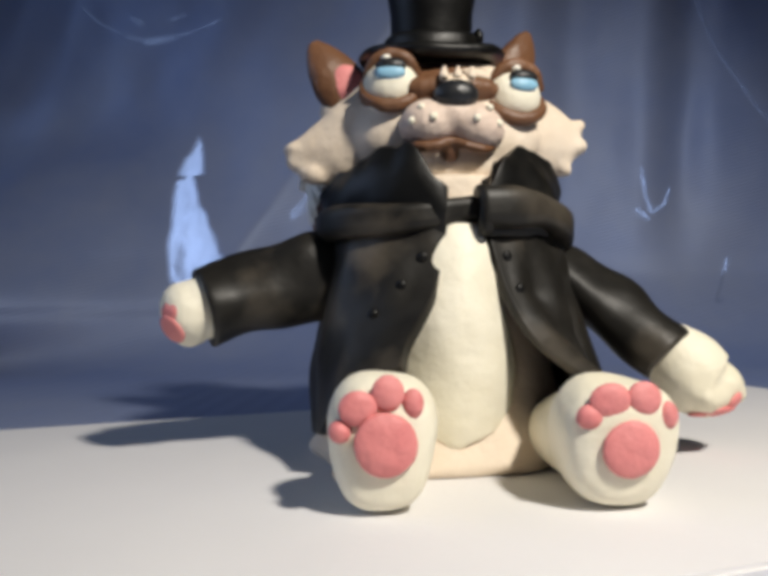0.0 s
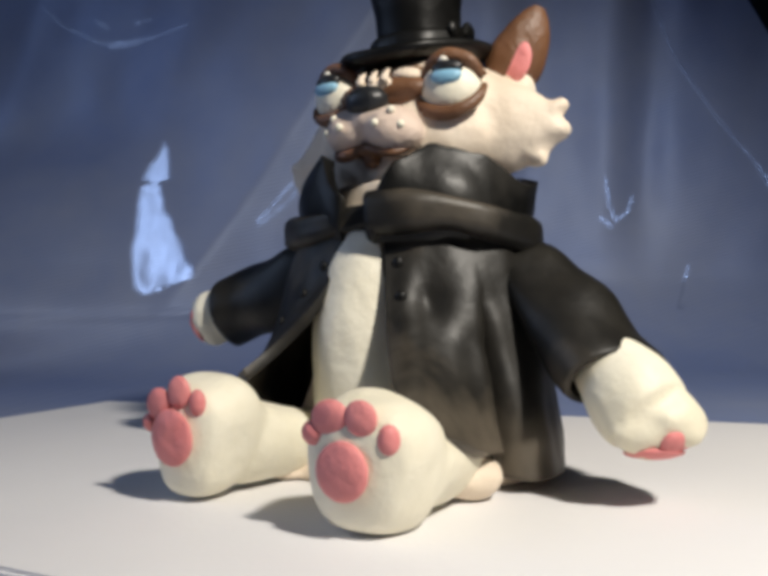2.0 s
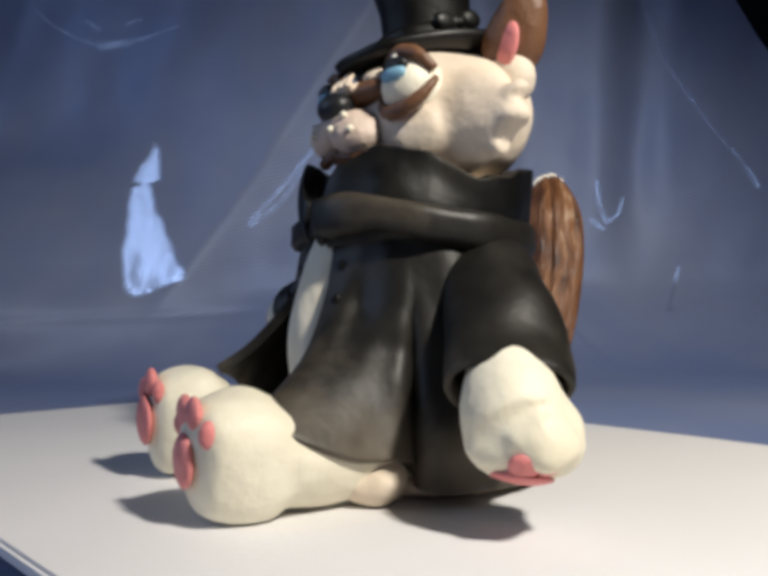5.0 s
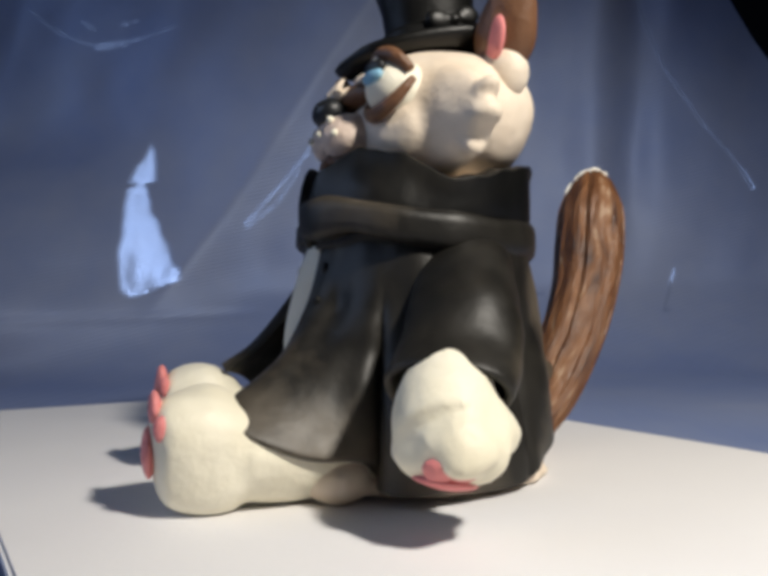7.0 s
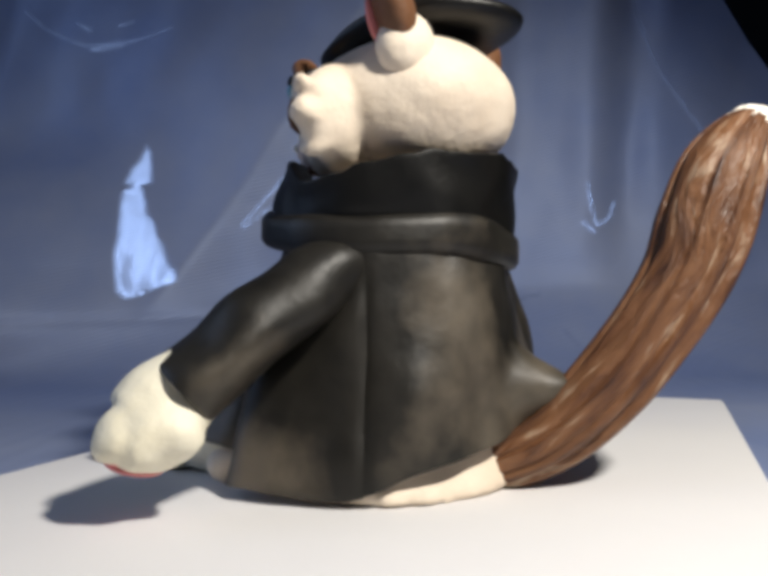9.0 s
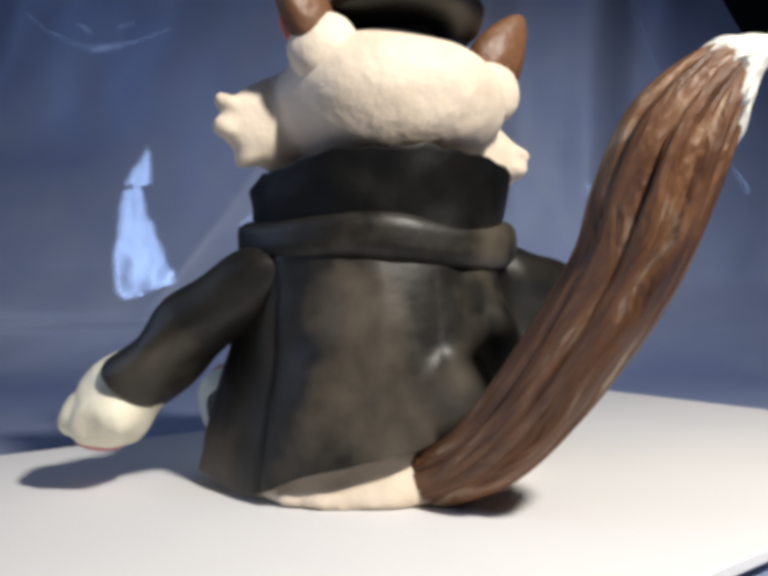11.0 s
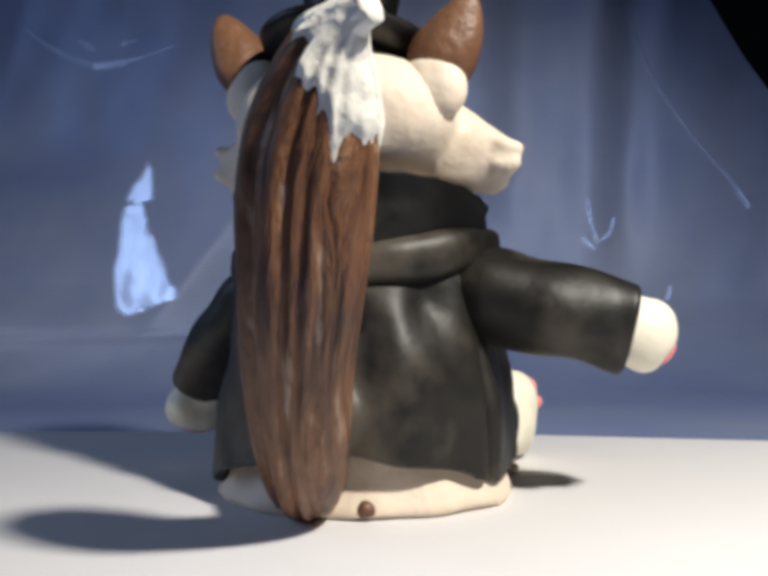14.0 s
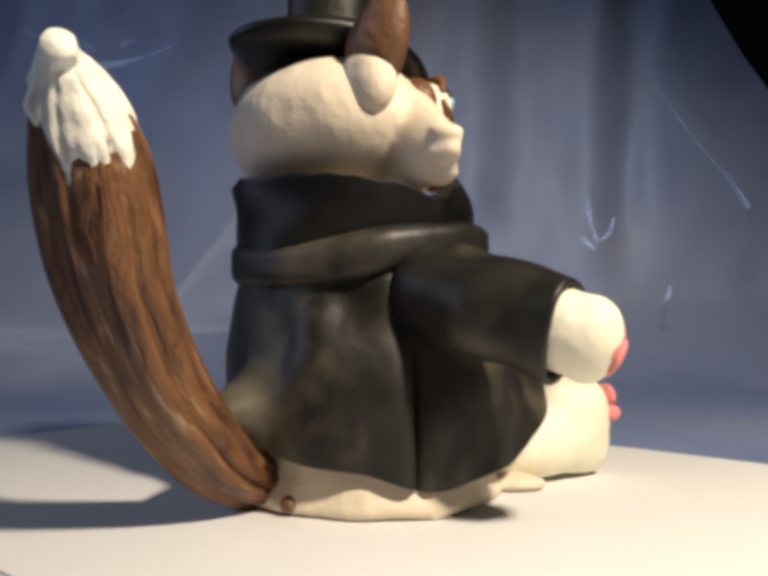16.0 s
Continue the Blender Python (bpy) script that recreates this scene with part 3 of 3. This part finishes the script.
def arms():
    sleeve([(0.12, 0.055, 0.268), (0.175, 0.04, 0.25), (0.238, 0.008, 0.201), (0.272, -0.02, 0.163), (0.3, -0.042, 0.132)], [0.042, 0.058, 0.062, 0.062, 0.063], "black left sleeve hanging down", 0.68)
    sleeve([(-0.118, 0.042, 0.249), (-0.162, 0.038, 0.246), (-0.22, 0.032, 0.232), (-0.275, 0.022, 0.219), (-0.314, 0.01, 0.209)], [0.05, 0.06, 0.057, 0.053, 0.053], "black right sleeve stretched out")
    bm = bmesh.new()
    tube(bm, [(0.285, -0.03, 0.15), (0.318, -0.052, 0.115), (0.34, -0.06, 0.095)], [0.04, 0.05, 0.048], lump=0.006)
    blob(bm, (0.332, -0.05, 0.096), (0.052, 0.057, 0.045), (0, 38, -15), lump=0.016, freq=26)
    blob(bm, (0.362, -0.058, 0.092), (0.034, 0.036, 0.024), (0, 20, 0), lump=0.014, freq=30)
    paw = part("paw", bm, IVORY, figurine, "ivory left front paw", voxel=0.005, relax=4)
    pads_on(paw, (0.34, -0.056, 0.096), (0.047, 0.05, 0.041), (((0.1, -0.2, -0.97), 0.03), ((0.83, -0.1, -0.5), 0.016), ((0.62, -0.55, -0.62), 0.014), ((0.6, 0.35, -0.7), 0.014)))
    bm = bmesh.new()
    tube(bm, [(-0.275, 0.02, 0.22), (-0.315, 0.012, 0.207), (-0.33, 0.006, 0.2)], [0.04, 0.042, 0.041], lump=0.004)
    blob(bm, (-0.334, 0.004, 0.197), (0.036, 0.042, 0.046), lump=0.008, freq=20)
    paw = part("paw", bm, IVORY, figurine, "ivory right front paw held out", voxel=0.005, relax=4)
    pads_on(paw, (-0.334, 0.004, 0.197), (0.032, 0.038, 0.041), (((-0.62, -0.6, -0.5), 0.021), ((-0.8, -0.58, 0.15), 0.014), ((-0.45, -0.88, 0.05), 0.012), ((-0.95, -0.2, -0.25), 0.013)))


def legs():
    for side, label in ((1, "left"), (-1, "right")):
        bm = bmesh.new()
        if side > 0:
            c, r, knee = (0.132, -0.248, 0.066), (0.06, 0.076, 0.067), [(0.125, -0.06, 0.04), (0.135, -0.13, 0.05), (0.135, -0.21, 0.06)]
        else:
            c, r, knee = (-0.104, -0.232, 0.07), (0.056, 0.072, 0.07), [(-0.07, -0.04, 0.045), (-0.085, -0.12, 0.045), (-0.1, -0.2, 0.056)]
        for v in blob(bm, (0, 0, 0), (1, 1, 1), n=4):
            back = max(0.0, v.co.y)
            d = [math.copysign(abs(e) ** (0.82 + 0.3 * back), e) for e in v.co]
            d[2] *= 1 - 0.3 * back if d[2] > 0 else 1
            p = Vector(c) + Vector((d[0] * r[0] * (1 + 0.06 * d[2]), d[1] * r[1], d[2] * r[2]))
            p += v.co * 0.008 * noise.noise(p * 16)
            if p.y < c[1] - 0.045:
                p.y = c[1] - 0.045 - (c[1] - 0.045 - p.y) * 0.5
            v.co = (p.x, p.y, max(p.z, 0.001 + 0.05 * p.z))
        tube(bm, knee, [0.038, 0.048, 0.055] if side > 0 else [0.034, 0.042, 0.054], lump=0.006)
        foot = part("foot", bm, IVORY, figurine, "ivory %s hind foot with raised sole" % label, voxel=0.005, relax=3)
        if side > 0:
            pads = (((0.13, -0.31, 0.064), (0.028, 0.007, 0.028)), ((0.113, -0.303, 0.11), (0.0205, 0.007, 0.0175)), ((0.147, -0.303, 0.112), (0.017, 0.007, 0.017)),
                    ((0.172, -0.297, 0.094), (0.011, 0.009, 0.014)), ((0.094, -0.301, 0.095), (0.014, 0.007, 0.012)))
        else:
            pads = (((-0.104, -0.295, 0.073), (0.031, 0.007, 0.031)), ((-0.131, -0.289, 0.108), (0.019, 0.007, 0.0175)), ((-0.101, -0.287, 0.121), (0.0155, 0.007, 0.0175)),
                    ((-0.076, -0.284, 0.11), (0.0105, 0.007, 0.015)), ((-0.148, -0.282, 0.086), (0.012, 0.012, 0.012)))
        for q, rr in pads:
            pad(foot, q, rr, (0, 0, 0))


def head():
    bm = bmesh.new()
    blob(bm, (0.012, 0.073, 0.46), (0.15, 0.124, 0.093), lump=0.012, n=4, freq=9)
    blob(bm, (0.014, 0.005, 0.43), (0.13, 0.062, 0.07), lump=0.004)
    blob(bm, (0.018, -0.018, 0.385), (0.055, 0.042, 0.035), lump=0.004)
    # cheek tufts
    tube(bm, [(0.11, 0.035, 0.44), (0.165, 0.046, 0.436), (0.205, 0.05, 0.432), (0.216, 0.053, 0.431)], [0.07, 0.055, 0.03, 0.012], squash=0.6, up=(0, 1, 0))
    for c, q in (((0.207, 0.05, 0.455), 20), ((0.208, 0.05, 0.427), -5), ((0.185, 0.042, 0.398), -35)):
        blob(bm, c, (0.024, 0.017, 0.0125), rot=(0, -q, 0), lump=0.008, freq=40)
    tube(bm, [(-0.09, 0.032, 0.435), (-0.14, 0.042, 0.42), (-0.182, 0.047, 0.414), (-0.193, 0.05, 0.412)], [0.068, 0.052, 0.028, 0.011], squash=0.6, up=(0, 1, 0))
    for c in ((-0.188, 0.05, 0.424), (-0.186, 0.048, 0.402), (-0.165, 0.038, 0.384)):
        blob(bm, c, (0.022, 0.016, 0.0125), lump=0.008, freq=40)
    hd = part("head", bm, CREAM, figurine, "cream clay head with cheek tufts", voxel=0.0055, relax=5)

    bm = bmesh.new()
    blob(bm, (0.04, -0.058, 0.431), (0.038, 0.038, 0.031), (0, 14, 0), lump=0.006)
    blob(bm, (-0.022, -0.056, 0.434), (0.037, 0.038, 0.031), (0, -14, 0), lump=0.006)
    blob(bm, (0.009, -0.054, 0.444), (0.045, 0.038, 0.023), lump=0.004)
    mz = part("muzzle", bm, FACE, hd, "rosy beige muzzle", voxel=0.0045, relax=3)
    bm = bmesh.new()
    tube(bm, [(-0.052, -0.052, 0.416), (-0.036, -0.07, 0.404), (-0.016, -0.076, 0.403), (0.006, -0.074, 0.411), (0.024, -0.078, 0.404), (0.05, -0.074, 0.4), (0.07, -0.056, 0.41)], [0.004, 0.0065, 0.0075, 0.006, 0.0075, 0.0075, 0.004], steps=5, seg=12, lump=0.004)
    blob(bm, (0.006, -0.06, 0.396), (0.013, 0.014, 0.013), lump=0.006)
    part("mouth", bm, BROWN, hd, "brown mouth line", voxel=0.004, relax=2)
    bm = bmesh.new()
    blob(bm, (0.012, -0.078, 0.467), (0.029, 0.022, 0.02), lump=0.004)
    part("nose", bm, NOSE, hd, "black nose")
    for x, y, z in ((0.034, -0.096, 0.434), (0.064, -0.085, 0.43), (0.052, -0.087, 0.449), (-0.02, -0.094, 0.436), (-0.046, -0.083, 0.433), (-0.034, -0.085, 0.45)):
        bm = bmesh.new()
        blob(bm, (x, y, z), (0.0052, 0.0052, 0.0052), n=2)
        part("whisker_dot", bm, IVORY, mz)
    # brown mask over the bridge, pale wedge on the brow
    bm = bmesh.new()
    blob(bm, (0.012, -0.032, 0.484), (0.07, 0.035, 0.02), lump=0.005)
    blob(bm, (0.012, -0.004, 0.504), (0.076, 0.034, 0.024), lump=0.004)
    blob(bm, (0.094, -0.004, 0.478), (0.039, 0.025, 0.037), lump=0.004)
    blob(bm, (-0.068, 0.0, 0.493), (0.039, 0.028, 0.038), lump=0.004)
    part("mask", bm, BROWN, hd, "brown patch round the eyes", voxel=0.005, relax=4)
    bm = bmesh.new()
    blob(bm, (0.016, -0.058, 0.492), (0.022, 0.022, 0.0075), (22, 0, 0), lump=0.004)
    for x in (-0.006, 0.012, 0.03):
        tube(bm, [(x + 0.003, -0.072, 0.49), (x + 0.004, -0.07, 0.498), (x + 0.006, -0.064, 0.507)], [0.006, 0.005, 0.002], seg=8, steps=3)
    blob(bm, (0.046, -0.034, 0.506), (0.02, 0.018, 0.008), (20, 10, 0), lump=0.004)
    part("brow", bm, CREAM, hd, "cream wedge on the brow")
    for c, r, turn in (((0.099, -0.013, 0.479), 0.041, 12), ((-0.065, -0.02, 0.492), 0.038, -8)):
        bm = bmesh.new()
        blob(bm, c, (r, r, r * 0.92), lump=0.002)
        eye = part("eye", bm, IVORY, hd, "bulging ivory eyeball")
        f = Vector((math.sin(radians(turn)), -math.cos(radians(turn)), 0))
        right = Vector((math.cos(radians(turn)), math.sin(radians(turn)), 0))

        def on(a, b, out=1.0):
            """A point on the eyeball, a degrees sideways and b degrees up."""
            d = f * math.cos(radians(a)) * math.cos(radians(b)) + right * math.sin(radians(a)) * math.cos(radians(b)) + Vector((0, 0, math.sin(radians(b))))
            return Vector(c) + d * r * out

        bm = bmesh.new()
        tube(bm, [on(-82, 5, 1.02), on(-62, -22, 1.07), on(-30, -42, 1.1), on(0, -48, 1.1), on(30, -42, 1.1), on(60, -22, 1.08), on(84, 5, 1.02)],
             [0.004, 0.007, 0.009, 0.01, 0.009, 0.007, 0.004], steps=5, seg=12, lump=0.003)
        part("lower_lid", bm, BROWN, eye, "brown lower eyelid")
        bm = bmesh.new()
        tube(bm, [on(-78, 22, 1.0), on(-55, 48, 1.06), on(-20, 62, 1.1), on(20, 62, 1.1), on(55, 45, 1.1), on(80, 18, 1.06)],
             [0.004, 0.007, 0.009, 0.0095, 0.009, 0.006], steps=5, seg=12, lump=0.003)
        part("upper_lid", bm, BROWN, eye, "brown upper eyelid")
        bm = bmesh.new()
        blob(bm, on(2, 17, 0.93), (0.02, 0.0085, 0.011), rot=(-17, 0, turn))
        part("iris", bm, BLUE, eye, "pale blue iris")
        bm = bmesh.new()
        blob(bm, on(4, 32, 0.97), (0.02, 0.01, 0.0105), rot=(-32, 0, turn))
        part("pupil", bm, NOSE, eye, "black pupil")
        bm = bmesh.new()
        blob(bm, on(-10, 52, 1.06), (0.007, 0.006, 0.005), n=2)
        part("glint", bm, WHITE, eye, "white dot of paint")
    # ears
    for base, tip, fwd in (((0.12, 0.116, 0.522), (0.166, 0.124, 0.618), (0.65, -0.75, 0)), ((-0.114, 0.097, 0.505), (-0.166, 0.102, 0.592), (0.3, -0.95, 0))):
        b, t = Vector(base), Vector(tip)
        f = Vector(fwd).normalized()
        bm = bmesh.new()
        tube(bm, [b - (t - b) * 0.1, b.lerp(t, 0.25), b.lerp(t, 0.6) + f * 0.002, b.lerp(t, 0.88), t], [0.032, 0.041, 0.033, 0.019, 0.009], squash=0.6, up=f, lump=0.004)
        ear = part("ear", bm, BROWN, hd, "pointed brown ear")
        bm = bmesh.new()
        blob(bm, b.lerp(t, 0.2) + f * 0.022 + Vector((-0.008 if base[0] > 0 else 0.004, 0, 0)), (0.025, 0.008, 0.032), rot=(0, math.degrees(math.atan2(t.x - b.x, t.z - b.z)), 0))
        part("inner_ear", bm, PINK, ear, "pink inner ear")
        bm = bmesh.new()
        blob(bm, b - f * 0.007 - Vector((0, 0, 0.012)), (0.045, 0.03, 0.04), rot=(0, 28 if base[0] > 0 else -30, 0), lump=0.008)
        part("ear_root", bm, CREAM, ear, "cream back of the ear")


def top_hat():
    m = Matrix.Translation((0.006, 0.075, 0.553)) @ Euler((radians(6.5), 0, 0)).to_matrix().to_4x4()
    seg = 48

    def lathe(name, rows, parent, label, sx=1.0, sy=1.0):
        bm = bmesh.new()
        rings = []
        for r, z in rows:
            ring = []
            for k in range(seg):
                a = 2 * math.pi * k / seg
                e = 1 + 0.045 * noise.noise(Vector((math.cos(a) * 1.8, math.sin(a) * 1.8, z * 25)))
                droop = 0.009 * math.cos(2 * a) * (r / 0.12) ** 3
                ring.append(bm.verts.new(m @ Vector((r * e * sx * math.cos(a), r * e * sy * math.sin(a), z + droop))))
            rings.append(ring)
        for a, b in zip(rings, rings[1:]):
            for k in range(seg):
                bm.faces.new((a[k], a[(k + 1) % seg], b[(k + 1) % seg], b[k]))
        bm.faces.new(list(reversed(rings[0])))
        bm.faces.new(rings[-1])
        return part(name, bm, BLACK, parent, label)

    hat = lathe("hat", [(0.052, -0.02), (0.057, 0.0), (0.058, 0.03), (0.06, 0.07), (0.064, 0.1), (0.064, 0.118), (0.056, 0.126), (0.03, 0.128)], figurine, "black clay top hat", 1.0, 1.08)
    lathe("brim", [(0.055, -0.012), (0.092, -0.01), (0.103, -0.004), (0.106, 0.003), (0.102, 0.009), (0.09, 0.009), (0.06, 0.012)], hat, "wide curled brim", 1.0, 1.3)
    lathe("hat_band", [(0.058, 0.004), (0.068, 0.006), (0.07, 0.012), (0.068, 0.03), (0.064, 0.036), (0.056, 0.036)], hat, "broad band round the crown", 1.0, 1.1)
    bm = bmesh.new()
    for c, r in (((0.064, -0.016, 0.034), (0.009, 0.02, 0.016)), ((0.064, 0.026, 0.04), (0.009, 0.02, 0.016)), ((0.067, 0.005, 0.034), (0.009, 0.009, 0.01))):
        blob(bm, m @ Vector(c), r, lump=0.005)
    part("bow", bm, BLACK, hat, "small black bow", voxel=0.004, relax=2)


TAIL = [(0.03, 0.135, 0.032), (0.008, 0.19, 0.034), (-0.018, 0.245, 0.065), (-0.043, 0.297, 0.118), (-0.066, 0.342, 0.182), (-0.089, 0.376, 0.246), (-0.104, 0.395, 0.305), (-0.122, 0.412, 0.365), (-0.148, 0.434, 0.412), (-0.17, 0.447, 0.432), (-0.187, 0.452, 0.437)]
TAILR = [0.03, 0.034, 0.04, 0.045, 0.047, 0.049, 0.053, 0.05, 0.033, 0.016, 0.01]


def tail():
    amps = [(n, random.uniform(0.03, 0.06), random.uniform(0, 6.3), random.uniform(-2.5, 2.5)) for n in (3, 4, 5, 7, 9)]

    def strands(a, s):
        w = sum(h * math.sin(n * a + p + q * math.sin(3 * s + n)) for n, h, p, q in amps)
        w = 0.06 - 0.2 * math.exp(-(w / 0.033) ** 2)
        w += 0.06 * noise.noise(Vector((math.cos(a) * 2.2, math.sin(a) * 2.2, s * 5)))
        return 1 + w * (1 - step(0.8, 0.95, s))

    seg = 96
    bm = bmesh.new()
    key = bm.verts.layers.float_vector.new("strand")
    rings = tube(bm, TAIL, TAILR, steps=16, seg=seg, ridges=lambda a, s: strands(a, s) * (1 - 0.2 * step(0.82, 0.9, s)), up=(1, 0, 0.3), squash=1.03)
    n = len(rings) - 1
    for i, ring in enumerate(rings):
        for k, v in enumerate(ring):
            a = 2 * math.pi * k / seg
            w = 0.25 * noise.noise(Vector((math.cos(a) * 2, math.sin(a) * 2, 9 * i / n)))
            v[key] = Vector((math.cos(a + w), math.sin(a + w), 2.6 * i / n))
    ob = part("tail", bm, FUR, figurine, "thick brown tail with carved fur strands")
    # white end, its lower rim in uneven points
    line = along(TAIL, TAILR, 16)
    bm = bmesh.new()

    def at(u, v):
        a = 2 * math.pi * u
        rim = 0.775 - 0.075 * math.cos(a - 4.71) + 0.05 * noise.noise(Vector((math.cos(a) * 2.6, math.sin(a) * 2.6, 8))) + 0.03 * noise.noise(Vector((math.cos(a) * 7, math.sin(a) * 7, 2)))
        s = rim + (1 - rim) * v
        i = min(n - 1, int(s * n))
        t = s * n - i
        p, r = line[i][0].lerp(line[i + 1][0], t), line[i][1] * (1 - t) + line[i + 1][1] * t
        d = (line[min(i + 2, n)][0] - line[max(i - 1, 0)][0]).normalized()
        side = d.cross(Vector((1, 0, 0.3))).normalized()
        top = side.cross(d).normalized()
        q = r * strands(a, s) + (0.0045 * step(0, 0.12, v) - 0.001)
        q *= 1 + 0.07 * noise.noise(Vector((math.cos(a) * 3, math.sin(a) * 3, s * 22)))
        return p + d * (0.005 * step(0.9, 1.0, v)) + side * (math.cos(a) * q) + top * (math.sin(a) * q * 1.03)

    grid = sheet(bm, seg, 26, at)
    bm.faces.new([g[-1] for g in grid[:-1]])
    bmesh.ops.remove_doubles(bm, verts=bm.verts, dist=1e-5)
    bmesh.ops.recalc_face_normals(bm, faces=bm.faces)
    part("tail_tip", bm, WHITE, ob, "white painted tail tip")
    bm = bmesh.new()
    blob(bm, (-0.055, 0.178, 0.012), (0.011, 0.009, 0.01), lump=0.004, freq=60)
    part("clay_crumb", bm, BROWN, ob)


body()
coat()
collar()
arms()
legs()
head()
top_hat()
tail()


def motions():
    rows = [(t, pose(x / 1000, y / 1000, 0, 0, 0, turn)) for t, turn, x, y in TURN]
    walk(figurine, rows)
    walk(board, rows)


motions()
